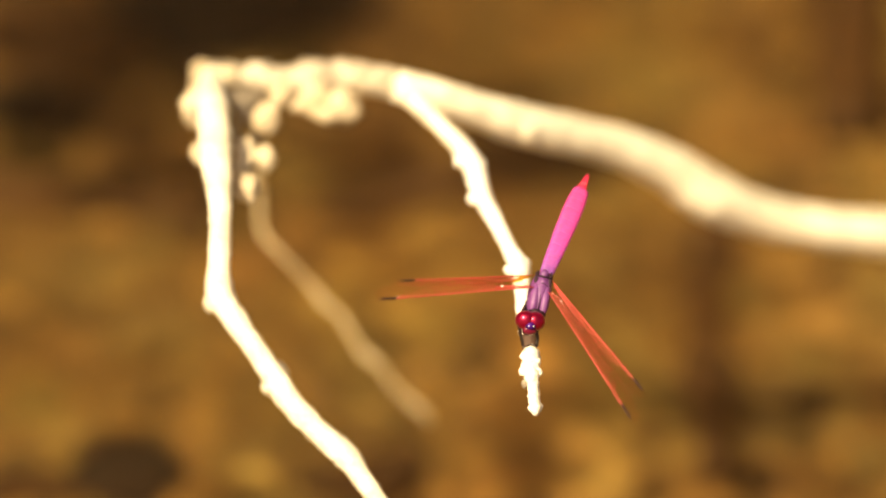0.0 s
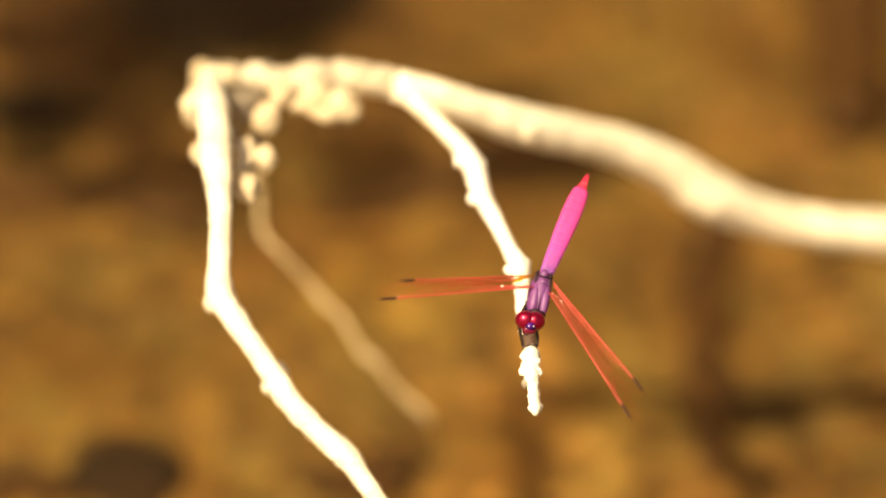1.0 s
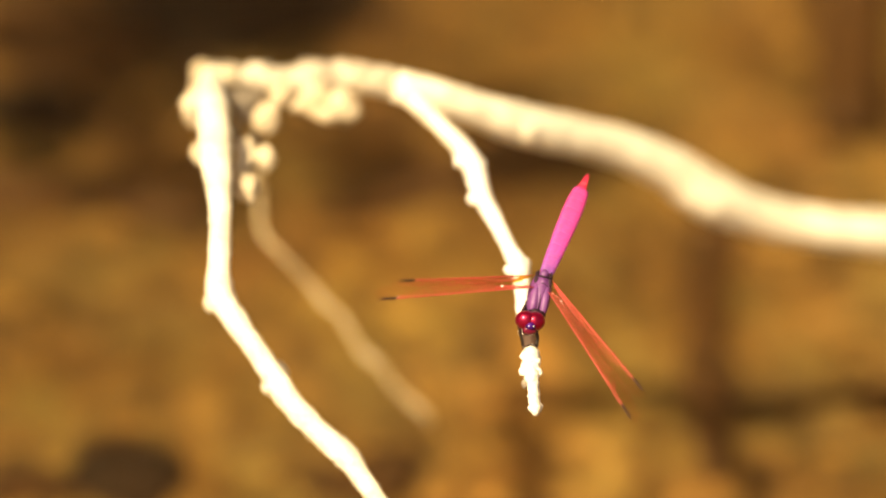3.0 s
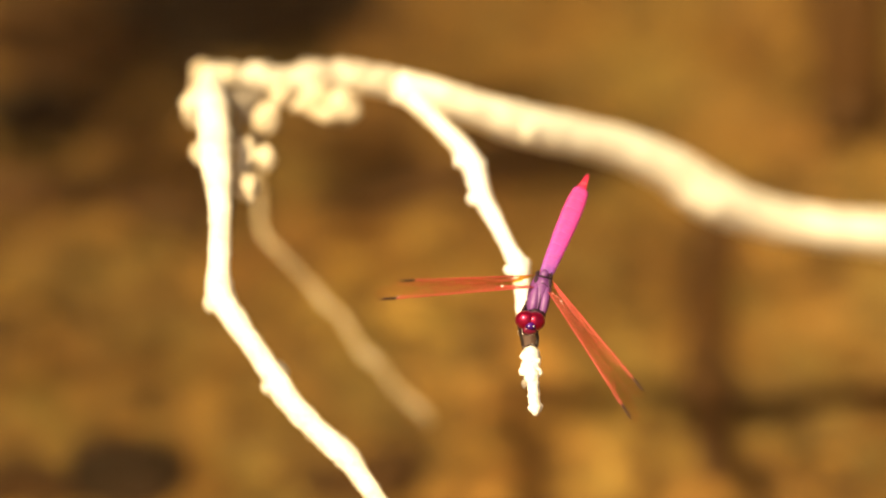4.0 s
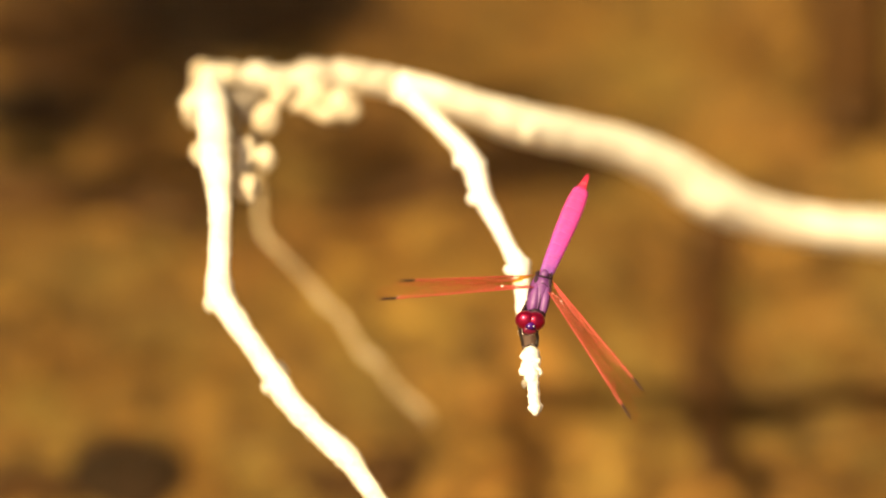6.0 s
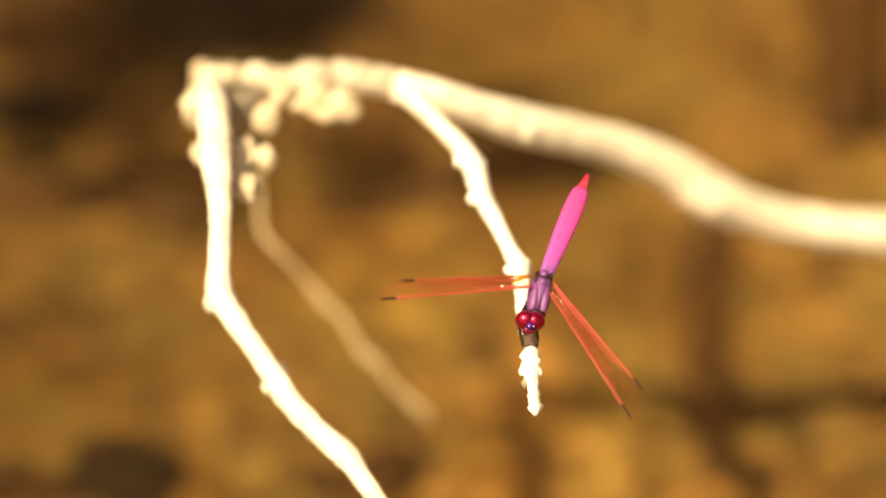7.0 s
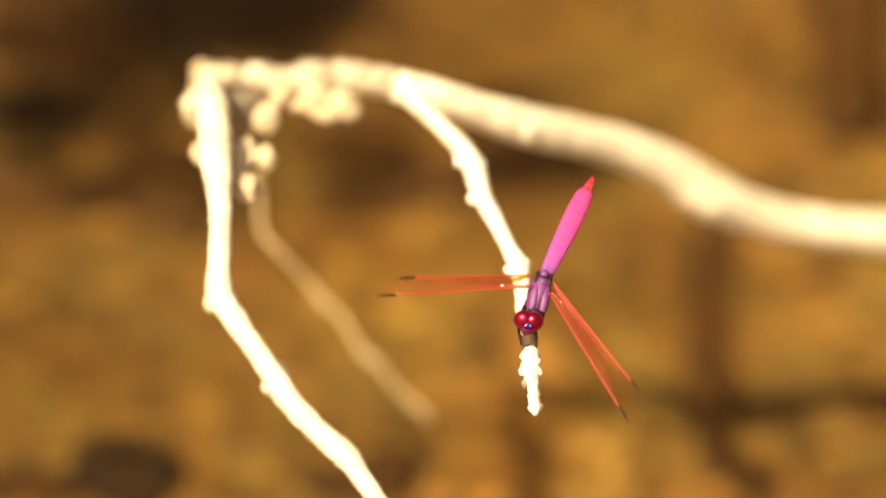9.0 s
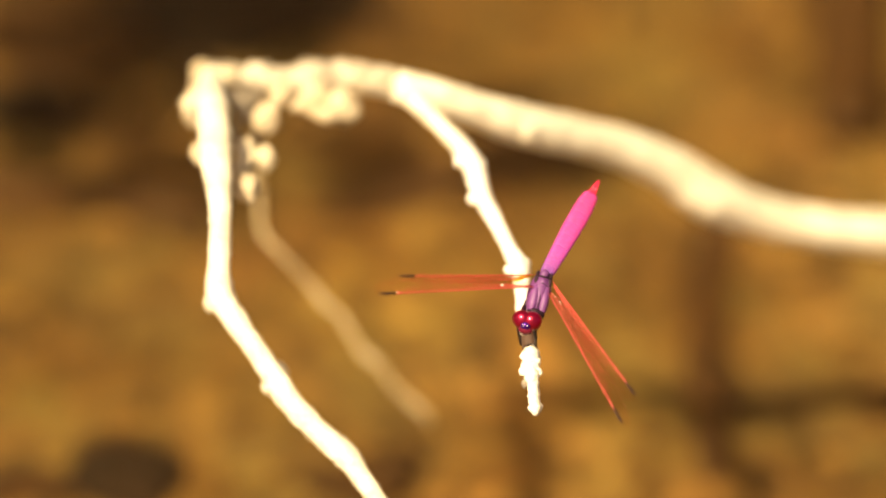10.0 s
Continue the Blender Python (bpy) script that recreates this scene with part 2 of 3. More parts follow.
# Unseen bank, added and kept dark to block sky reflections in the water.
def backdrop_height(x, y):
    u = min(1.0, max(0.0, (y - 0.92) / 1.1))
    return 0.03 + 3.4 * u * u * (3 - 2 * u) + 0.05 * noise.noise(Vector((x * 3, y * 3, 2))) * min(1, u * 5) + 0.015 * noise.noise(Vector((x * 11, y * 11, 4)))


bank = sheet("bank", np.arange(-14, 14.1, 0.14), np.arange(0.92, 3.6, 0.06), backdrop_height, BACKDROP_DARK)
tagged(bank, "unseen steep bank, added dark so the water reflects little sky", "bank", kind="structure")

FLOW = Vector((0.20, -0.02, 0))


def wave_height(x, y):
    g = 0.20
    for c, w, a in ((0.0, 0.12, 1.2), (-0.46, 0.06, 0.5), (-0.86, 0.09, 0.45), (-1.06, 0.06, 0.5), (-1.49, 0.05, 0.8), (-1.95, 0.05, 0.3)):
        g += a * math.exp(-((x - c) / w) ** 2)
    g *= 0.55 + 0.9 * max(0.0, 0.5 + noise.noise(Vector((x * 11 + 0.4, y * 11, 11))))
    z = 0.0
    for k, (ang, wl, amp) in enumerate(((24, 0.0150, 0.00024), (-50, 0.0180, 0.00032), (62, 0.0138, 0.00023), (96, 0.0198, 0.00037), (-74, 0.0162, 0.00029))):
        a = radians(ang)
        u = x * math.cos(a) + y * math.sin(a)
        v = -x * math.sin(a) + y * math.cos(a)
        ph = 2.5 * noise.noise(Vector((x * 14, y * 14, 5.0 * k)))
        am = 0.55 + noise.noise(Vector((u * 10, v * 10, 20 + 3.0 * k)))
        z += amp * am * math.sin(2 * math.pi * u / wl + ph)
    return z * g * 0.8


water = sheet("water", fine_axis((-14, 12), -2.15, 0.14, 0.0019), fine_axis((-0.9, 1.3), 0.03, 0.245, 0.0019), wave_height, WATER)
water.cycles.is_caustics_caster = True
ground.cycles.is_caustics_receiver = True
tagged(water, "shallow clear tea-brown stream water with small ripples", "water", kind="structure")


# ---- what lies on the bed ----
def dark_strip_stick(pts, r, mat, label, seed):
    top = empty("dark_strip_stick", pose(pts[0][0], pts[0][1], BED), label=label, category="stick", group="sunken sticks")
    bm = bmesh.new()
    rows = [(x - pts[0][0], y - pts[0][1], bed_height(x, y) - BED + 0.4 * r, r * s) for x, y, s in pts]
    tube(bm, smooth_line(rows, 0.004), 10, 0.25, 0.3, seed, 120)
    part("stem", bm, mat, top).cycles.is_caustics_receiver = True
    return top


# The first three sticks stand in for shadow bands on the bed.
dark_strip_stick([(0.062, 0.146, 0.6), (0.059, 0.130, 0.9), (0.056, 0.109, 1.1), (0.0555, 0.084, 0.8), (0.0570, 0.066, 0.8), (0.0575, 0.050, 0.4)], 0.0056, STRIP_BROWN, "brown stick standing in for a shadow band across the bed", 2)
dark_strip_stick([(-0.028, 0.138, 0.4), (-0.010, 0.148, 1.0), (0.020, 0.161, 1.1), (0.036, 0.166, 0.5)], 0.0052, STRIP_BROWN, "dark stick standing in for a shadow band, half buried in mud", 3)
dark_strip_stick([(-0.122, 0.150, 0.7), (-0.092, 0.148, 1), (-0.075, 0.147, 1.1), (-0.051, 0.140, 0.7)], 0.0060, STRIP_BROWN, "brown stick standing in for a shadow band on the mud", 4)
dark_strip_stick([(0.093, 0.232, 1), (0.091, 0.195, 1.1), (0.088, 0.165, 0.7)], 0.0090, STRIP_BROWN, "thick brown stick on the mud", 5)
# Dark twig laid along the limb's cast shadow to strengthen it.
dark_strip_stick([(0.046, 0.0805, 0.5), (0.0584, 0.0775, 1.3), (0.0741, 0.0779, 1.0), (0.085, 0.0805, 0.9), (0.0946, 0.0834, 1.0), (0.110, 0.0875, 0.6)], 0.0022, SHADOW_TWIG, "thin black twig added to deepen the limb's shadow on the bed", 6)


def debris_material():
    m, nt, b = material("bed_debris", 0.85)
    geo = nt.nodes.new("ShaderNodeNewGeometry")
    c = ramp(nt, geo.outputs["Random Per Island"], [(0.0, (0.075, 0.039, 0.012)), (0.35, (0.14, 0.076, 0.023)), (0.75, (0.22, 0.125, 0.038)), (1.0, (0.33, 0.20, 0.068))])
    fine = grain(nt, 420, 4)
    nt.links.new(blend(nt, 1.0, c, ramp(nt, fine, [(0.3, (0.6, 0.6, 0.6)), (0.7, (1.1, 1.1, 1.1))]), "MULTIPLY"), b.inputs["Base Color"])
    relief(nt, b, fine, 0.5, 0.0006)
    return m


def bed_debris(count):
    rng = random.Random(21)
    verts, faces = [], []
    for _ in range(count):
        x, y, r = rng.uniform(-0.15, 0.15), rng.uniform(0.0, 0.28), rng.uniform(0.0016, 0.0042)
        turn, long = rng.uniform(0, math.pi), rng.uniform(1.0, 2.0)
        z, base, n = bed_height(x, y), len(verts), 7
        for k in range(n):
            a = 2 * math.pi * k / n
            u, v = r * long * math.cos(a) * rng.uniform(0.75, 1.2), r * math.sin(a) * rng.uniform(0.75, 1.2)
            px, py = x + u * math.cos(turn) - v * math.sin(turn), y + u * math.sin(turn) + v * math.cos(turn)
            verts.append((px, py, z - 0.0015))
            verts.append((x + 0.8 * (px - x), y + 0.8 * (py - y), z + 0.0009))
        verts.append((x, y, z + 0.0016))
        for k in range(n):
            a, b = base + 2 * k, base + 2 * ((k + 1) % n)
            faces += [(a, b, b + 1, a + 1), (a + 1, b + 1, base + 2 * n)]
    me = bpy.data.meshes.new("bed_debris")
    me.from_pydata(verts, [], faces)
    me.materials.append(debris_material())
    me.shade_smooth()
    ob = tagged(new("bed_debris", me), "brown and ochre bits of leaf and gravel on the bed", "debris", kind="stuff")
    ob.cycles.is_caustics_receiver = True


bed_debris(460)


def bed_stone(x, y, size, label, seed, turn=0, mat=STONE_BROWN):
    top = empty("stone", pose(x, y, bed_height(x, y) + 0.35 * size[2]), label=label, category="stone", group="stones on the bed")
    bm = bmesh.new()
    lump(bm, sized(0, 0, 0, 0, 0, turn, size), 4, 0.35, 1.3, seed)
    part("body", bm, mat, top).cycles.is_caustics_receiver = True


# Three stones added to darken the bed under the far-left shade.
bed_stone(-0.046, 0.218, (0.026, 0.018, 0.009), "large dark stone added for the shade on the stream bed", 1.0, 8, STONE_DARK)
bed_stone(-0.093, 0.180, (0.014, 0.009, 0.006), "dark brown stone added for the shade on the stream bed", 7.0, -15, STONE_DARK)
bed_stone(-0.086, 0.205, (0.018, 0.014, 0.007), "dark brown stone added for the shade on the stream bed", 2.0, -10)
bed_stone(-0.070, 0.0615, (0.008, 0.0045, 0.004), "dark oblong stone on the stream bed", 3.0, 10)
bed_stone(-0.0660, 0.0510, (0.0105, 0.0115, 0.005), "blackish stone touching an oblong stone on the bed", 9.0, 40, STONE_DARK)
# Dark stone put where the hanging stem's shadow belongs.
bed_stone(-0.011, 0.058, (0.007, 0.005, 0.004), "small dark stone standing in for the stem's shadow on the mud", 4.0)
# Small dark stone that thickens the shadow of the branch's fork.
bed_stone(0.057, 0.083, (0.006, 0.005, 0.005), "small dark stone standing in for the fork's shadow on the bed", 5.0)
# Flat dark stone that fills the left end of the shadow band.
bed_stone(-0.0175, 0.0505, (0.012, 0.005, 0.004), "dark brown flat stone added along the shadow band on the mud", 8.0, 6)
bed_stone(-0.087, 0.0485, (0.013, 0.006, 0.004), "dark stone on the stream bed", 6.0)


# ---- unseen leafy bough, added to shade the far edge of the pool ----
LEAF = two_scale("bough_leaf", (0.030, 0.055, 0.012), (0.060, 0.105, 0.024), 90, 900, 0.5, 0.3, 0.0004)
BOUGH_BARK = two_scale("bough_bark", (0.07, 0.05, 0.032), (0.16, 0.12, 0.08), 60, 500, 0.85, 0.6, 0.001)


def leaf_mesh():
    bm = bmesh.new()
    rows = []
    for u, w in ((0.0, 0.04), (0.18, 0.30), (0.45, 0.42), (0.75, 0.26), (1.0, 0.02)):
        sag = -0.10 * u * u
        rows.append([bm.verts.new((0.024 * u, 0.024 * w * k, 0.024 * (sag + 0.10 * abs(k)))) for k in (-1, 0, 1)])
    for a, b in zip(rows, rows[1:]):
        for k in range(2):
            bm.faces.new((a[k], b[k], b[k + 1], a[k + 1]))
    return finish("leaf", bm, LEAF)


def unseen_shade_bough(shade, high):
    """shade: places on the bed, with their spread and number of leaves, over which the leaves hang between it and the sun."""
    up = SUN / SUN.z * high
    tip = Vector((shade[0][0], shade[0][1], 0)) + up
    root = Vector((-0.80, 1.24, 0.50))
    top = empty("unseen_shade_bough", Matrix.Translation(root), label="unseen leafy green bough added to shade the stream bed", category="bough")
    rng = random.Random(8)
    bm = bmesh.new()
    line = []
    for i in range(15):
        u = i / 14
        p = root.lerp(tip, u) - root + Vector((0.02 * math.sin(7 * u), 0.02 * math.sin(5 * u), 0.07 * math.sin(math.pi * u)))
        line.append((*p, 0.012 - 0.0095 * u))
    tube(bm, line, 10, 0.1, 0.15, 3, 60)
    part("stem", bm, BOUGH_BARK, top)
    mesh = leaf_mesh()
    for x, y, sx, sy, count in shade:
        for _ in range(count):
            a, r = rng.uniform(0, 2 * math.pi), rng.random() ** 0.5
            lift = rng.uniform(-0.02, 0.02)
            p = Vector((x + sx * r * math.cos(a), y + sy * r * math.sin(a), 0)) + up * (1 + lift / high) - root
            leaf = new("leaf", mesh)
            leaf.parent = top
            leaf.matrix_basis = Matrix.Translation(p) @ pose(0, 0, 0, rng.uniform(-25, 25), rng.uniform(-20, 30), rng.uniform(0, 360))


# two leaf groups shade the far edge, three the dark bands nearer by
unseen_shade_bough(((-0.050, 0.228, 0.022, 0.030, 60), (-0.078, 0.205, 0.024, 0.030, 24), (-0.014, 0.151, 0.020, 0.006, 5), (0.014, 0.161, 0.018, 0.006, 5), (-0.074, 0.146, 0.028, 0.006, 4)), 0.52)


# ---- the dead branch ----
FORK = spot(-9.27, 32.43, -67.2)
branch = empty("dead_branch", Matrix.Translation(FORK), label="sun-bleached whitish dead branch with knots, leaning over the stream", category="branch")


def limb(name, pts, mat, label, seed, sides=14, rough=0.14, big=0.10, step=1.2):
    bm = bmesh.new()
    rows = []
    for x, y, z, r in smooth_line(pts, step):
        w = spot(x, y, z) - FORK
        rows.append((w.x, w.y, w.z, r / 1000))
    tube(bm, rows, sides, rough, big, seed, 1000)
    return part(name, bm, mat, branch, label)


limb("main_limb", [(268.0, -21.0, -238.0, 5.6), (191.93, -9.68, -192.0, 5.31), (142.41, -2.24, -169.2, 4.87), (106.23, 1.22, -152.4, 4.58), (90.42, 3.2, -144.0, 4.1), (76.46, 4.45, -135.6, 4.0), (63.53, 7.0, -127.2, 4.2), (53.5, 11.1, -118.8, 4.95), (44.82, 16.5, -111.6, 4.5), (33.25, 20.85, -100.8, 3.95), (16.24, 24.35, -84.0, 4.05), (7.26, 26.95, -75.6, 3.6), (-2.62, 30.02, -68.4, 3.4), (-9.26, 31.92, -64.8, 3.07)], BARK, "thick bleached limb", 3, 20, 0.08, 0.08)
limb("limb_end", [(-7.95, 32.02, -64.8, 3.07), (-15.95, 33.4, -79.06, 2.86), (-24.79, 33.5, -77.59, 3.2), (-31.38, 33.0, -76.13, 2.5), (-39.08, 33.7, -74.66, 2.3), (-45.67, 34.3, -73.2, 2.1)], BARK_PATCHY, "gnarled end of the limb", 5, 16, 0.18, 0.22, 0.8)
limb("drooping_stem", [(-45.27, 34.3, -73.2, 1.71), (-45.28, 32.02, -67.1, 2.41), (-44.37, 26.8, -49.82, 3.21), (-43.8, 21.25, -44.46, 3.16), (-43.43, 16.31, -39.3, 3.02), (-42.68, 11.39, -35.33, 2.37), (-42.32, 6.59, -31.39, 2.15), (-42.51, -2, -28.8, 2.15), (-42.31, -8.49, -27.6, 2.69), (-40.61, -11.68, -27.6, 2.47), (-36.11, -18.35, -26.4, 2.15), (-31.82, -24.34, -26.4, 2.25), (-29.62, -27.93, -25.2, 2.36), (-24.53, -33.81, -24, 2.25), (-20.24, -37.5, -24, 2.47), (-17.55, -40.19, -22.8, 2.25), (-14.96, -43.88, -22.8, 1.92), (-11.87, -48.16, -21.6, 1.81), (-6.58, -55.63, -20.4, 1.49), (0.9, -66.19, -19.2, 1.06)], BARK, "bent bleached stem hanging down", 7, 16, 0.16, 0.12)
limb("twig_base", [(-8.46, 31.83, -67.2, 2.3), (-4.13, 27.48, -62.4, 1.85), (0.3, 23.04, -56.4, 1.62), (3.92, 19.21, -51.6, 1.85), (4.6, 18.0, -49.8, 1.6)], BARK, "dull bleached base of the twig", 8, 14, 0.14, 0.1, 0.8)
limb("perch_twig", [(3.2, 20.0, -52.6, 1.7), (3.92, 19.21, -51.6, 2.0), (5.98, 15.28, -45.6, 2.16), (7.48, 10.35, -42, 1.91), (10.24, 4.92, -36, 1.61), (12.59, 0.1, -30, 1.5), (14.39, -3.31, -25.2, 2.01), (14.88, -6.82, -20.4, 1.55), (15.13, -11.62, -15.6, 1.42), (15.62, -14.72, -13.44, 1.43)], BARK_WHITE, "knotted bleached twig", 9, 14, 0.12, 0.1, 0.8)
# The shade below the head is put into this stretch's colour.
limb("shaded_stretch", [(15.52, -14.32, -13.8, 1.4), (15.92, -16.52, -12.24, 1.45), (16.42, -18.92, -10.56, 1.4)], SHADED_TWIG, "stretch of the twig coloured brown for the shade under the head", 10, 14, 0.08, 0.05, 0.5)
limb("twig_tip", [(16.32, -18.22, -11.04, 1.3), (16.52, -21.02, -8.4, 1.65), (16.41, -23.52, -6, 1.5), (16.71, -25.61, -4.8, 1.2), (17.1, -28.51, -2.4, 1.15), (17.3, -29.81, -1.8, 1.3), (17.2, -31, -1.2, 0.5)], BARK_WHITE, "flaking white twig tip", 11, 16, 0.4, 0.3, 0.35)

limb("thin_twig", [(-37.05, 15.87, -106.8, 0.57), (-36.57, 9.53, -114.0, 0.54), (-36.8, 4.92, -117.6, 0.62), (-35.39, 2.06, -118.8, 0.56), (-32.74, -0.82, -120.0, 0.51), (-26.81, -7.18, -126.0, 0.49), (-23.95, -10.87, -128.4, 0.8), (-20.46, -13.95, -130.8, 0.49), (-16.67, -20.41, -133.2, 0.6), (-14.82, -22.16, -134.4, 1.21), (-12.67, -23.81, -135.6, 0.58), (-10.21, -27.61, -138.0, 0.53), (-6.93, -30.69, -140.4, 0.6), (-3.44, -33.88, -142.8, 0.59), (-3.0, -35.2, -144, 0.53)], TAN_BARK, "thin tan side twig dipping towards the water", 13, 14, 0.25, 0.3)


def bud(name, x, y, z, size, turn, mat, label, seed, amount=0.25):
    bm = bmesh.new()
    lump(bm, Matrix.Translation(spot(x, y, z) - FORK) @ PLANE.to_3x3().to_4x4() @ sized(0, 0, 0, 0, 0, turn, [s / 1000 for s in size]), 3, amount, 1.6, seed)
    part(name, bm, mat, branch, label)


for i, (x, y, z, a, b) in enumerate(((-47.0, 35.1, -73.2, 2.1, 1.7), (-46.94, 31.42, -67.34, 2.31, 2.01), (-42.74, 28.36, -65.66, 1.71, 2.31), (-41.95, 23.34, -52.22, 1.61, 2.01), (-43.85, 34.5, -74.66, 2.5, 1.7), (-36.6, 34.3, -74.66, 2.9, 1.9), (-46.96, 26.66, -58.32, 2.01, 2.31), (-45.53, 18.49, -46.8, 1.51, 1.61), (-20.0, 34.7, -79.06, 2.8, 2.1), (-27.22, 33.9, -77.59, 3.4, 2.0), (-45.65, 22.12, -50.4, 1.61, 1.21), (-16.26, 34.34, -79.06, 2.22, 2.01))):
    bud("knot", x, y, z, (a, b, b), 8 * i, BARK_DULL if i < 5 else BARK_PATCHY, "rounded bark knot", 1.7 * i, 0.5)
for x, y, z, a, b, turn in ((52.4, 10.9, -116.4, 4.5, 3.3, -30), (14.22, 24.21, -81.6, 4.84, 3.13, -12)):
    bud("knot", x, y, z, (a, b, b), turn, BARK, "swollen knot on the limb", x, 0.3)
for i, (x, y, z, r) in enumerate(((-30.92, -23.09, -36, 1.3), (-33.23, -26.5, -36, 1.18), (-24.89, -35.23, -33.6, 1.18), (-17.86, -38.84, -32.4, 1.18), (-44.08, -10.64, -37.2, 1.41), (-20.88, -35.93, -33.6, 1.18))):
    bud("knot", x, y, z, (r, r * 1.3, r), 35, BARK, "small knot on the hanging stem", 1.3 * i, 0.35)
HUSKS = ((-37.9, 18.09, -54, 2.21, 3.22, 10), (-25.37, 28.51, -75.94, 4.43, 2.11, 4), (-47.95, 27.52, -64.02, 2.21, 3.62, -6), (-47.05, 18.7, -50.4, 1.71, 1.91, 10), (-47.3, 33.4, -73.2, 1.9, 1.7, 0), (-42.12, 33.8, -73.2, 2.8, 1.95, 6))
for i, (x, y, z, a, b, turn) in enumerate(HUSKS):
    bud("dry_husk", x, y, z, (a, b, a), turn, HUSK, "broad dry tan husk wrapped round the bark", 5.3 * i + 2, 0.6)
for i, (x, y, z, a, b, turn) in enumerate(((-34.42, 25.24, -64.75, 2.42, 3.72, -25), (-19.86, 27.76, -72.88, 3.32, 3.62, 20), (-24.87, 29.24, -74.64, 3.42, 3.12, 60), (-34.53, 17.37, -54, 2.31, 2.41, 0), (-37.65, 11.52, -44, 2.45, 2.9, 15), (-38.6, 15.38, -52, 1.91, 2.51, -20), (-31.77, 30.24, -73.2, 2.01, 2.62, -40), (-15.13, 31.79, -77.59, 2.22, 1.81, 0), (-22.46, 26.3, -71.02, 2.92, 1.61, 0), (-40.75, 21.79, -81.6, 1.21, 3.63, 8), (-39.7, 29.44, -74.66, 1.91, 2.82, 30), (-36.76, 30.57, -76.13, 1.51, 2.01, -30), (-37.12, 20.88, -81.6, 1.11, 1.82, 40), (-28.44, 30.87, -76.13, 1.61, 1.41, 10), (-39, 27.35, -73.35, 1.91, 3.22, 12), (-41.63, 30.47, -76.13, 1.51, 2.42, -10))):
    bud("dry_husk", x, y, z, (a, b, a), turn, HUSK if i < 9 else BARK_GREY, "dry tan husk clinging to the bark" if i < 9 else "grey withered husk clinging to the bark", 2.3 * i + 1, 0.35)
for i, (x, y, z, r) in enumerate(((3.3, 17.0, -48, 1.15), (5.75, 9.6, -40.8, 1.12), (7.1, 16.4, -46.8, 1.1), (12.94, -3.91, -25.2, 1.2), (15.24, -3.01, -25.2, 1.2))):
    bud("twig_knot", x, y, z, (r, r * 1.15, r), 30 * i, BARK_WHITE, "small knot on the twig", 3.1 * i)
for i, (x, y, z, a, b, turn) in enumerate(((15.51, -19.92, -8.16, 1, 0.7, 20), (15.21, -22.62, -6.48, 0.9, 1.1, -35), (15.21, -25.22, -5.52, 0.45, 0.9, 10), (17.51, -20.92, -7.2, 0.8, 0.5, -10), (17.61, -23.02, -6, 0.9, 0.9, 40), (14.62, -15.62, -11.52, 0.5, 0.6, 0), (17.6, -29.21, -2.4, 0.8, 1, 30), (16.61, -24.21, -4.32, 0.9, 0.6, 60))):
    bud("bark_flake", x, y, z, (a, b, 0.4), turn, BARK_WHITE if i != 2 else BARK_GREY, "curled flake of white bark", 4.7 * i, 0.5)


# ---- the dragonfly ----
# body frame: x forward, y to its left, z up; the origin lies between the wing roots
def body_frame(az, tau, roll):
    az, tau, roll = radians(az), radians(tau), radians(roll)
    f = Vector((math.cos(tau) * math.cos(az), math.cos(tau) * math.sin(az), math.sin(tau)))
    u0 = (Vector((0, 0, 1)) - f * f.z).normalized()
    l0 = u0.cross(f)
    u = math.cos(roll) * u0 + math.sin(roll) * l0
    l = u.cross(f)
    return Matrix(((f.x, l.x, u.x, 0), (f.y, l.y, u.y, 0), (f.z, l.z, u.z, 0), (0, 0, 0, 1)))


BODY = PLANE @ Matrix.Translation((0.0185, -0.0062, 0.0)) @ body_frame(-115, 28.6, 0.4)
fly = empty("dragonfly", BODY, label="magenta and violet dragonfly with red-veined wings perched on a bleached twig", category="dragonfly")
MM = 0.001


def mm_tube(rows, sides=12, **k):
    bm = bmesh.new()
    tube(bm, [(x * MM, y * MM, z * MM, r * MM) for x, y, z, r in rows], sides, **k)
    return bm


def mm_lump(x, y, z, size, rx=0, ry=0, rz=0, amount=0.0, seed=0.0, sub=3):
    bm = bmesh.new()
    lump(bm, sized(x * MM, y * MM, z * MM, rx, ry, rz, [s * MM for s in size]), sub, amount, 1.5, seed)
    return bm


# thorax with its plates
thorax = part("thorax", mm_lump(2.1, 0, -1.3, (4.8, 2.15, 2.7), 0, 8, 0, 0.05), PURPLE, fly)
thorax.rotation_euler = (0, 0, radians(13))
for s in (1, -1):
    part("shoulder_plate", mm_lump(3.7, s * 0.98, -0.05, (3.2, 1.0, 1.30), 0, 10, s * 1, 0.06, s), PURPLE, thorax, "violet shoulder plate")
    part("wing_socket", mm_lump(-0.4, s * 1.3, 0.7, (1.6, 0.4, 0.36), 0, 0, 0, 0.2, s), DARK, thorax, "dark wing socket")
part("back_keel", mm_tube([(6.2, 0, 0.5, 0.1), (3.8, 0, 1.12, 0.10), (1.2, 0, 1.25, 0.10)], 8), DARK, thorax, "dark ridge along the back")
part("collar", mm_lump(6.55, 0, -0.4, (0.85, 1.7, 1.3), 0, 0, 0, 0.1), DARK, thorax, "dark collar behind the head")
part("back_plate", mm_lump(0.4, 0, 0.95, (0.8, 0.75, 0.6), 0, 0, 0, 0.1), PURPLE, thorax)
part("back_plate", mm_lump(-1.4, 0, 0.85, (0.9, 0.8, 0.6), 0, 0, 0, 0.1, 3), PURPLE, thorax)
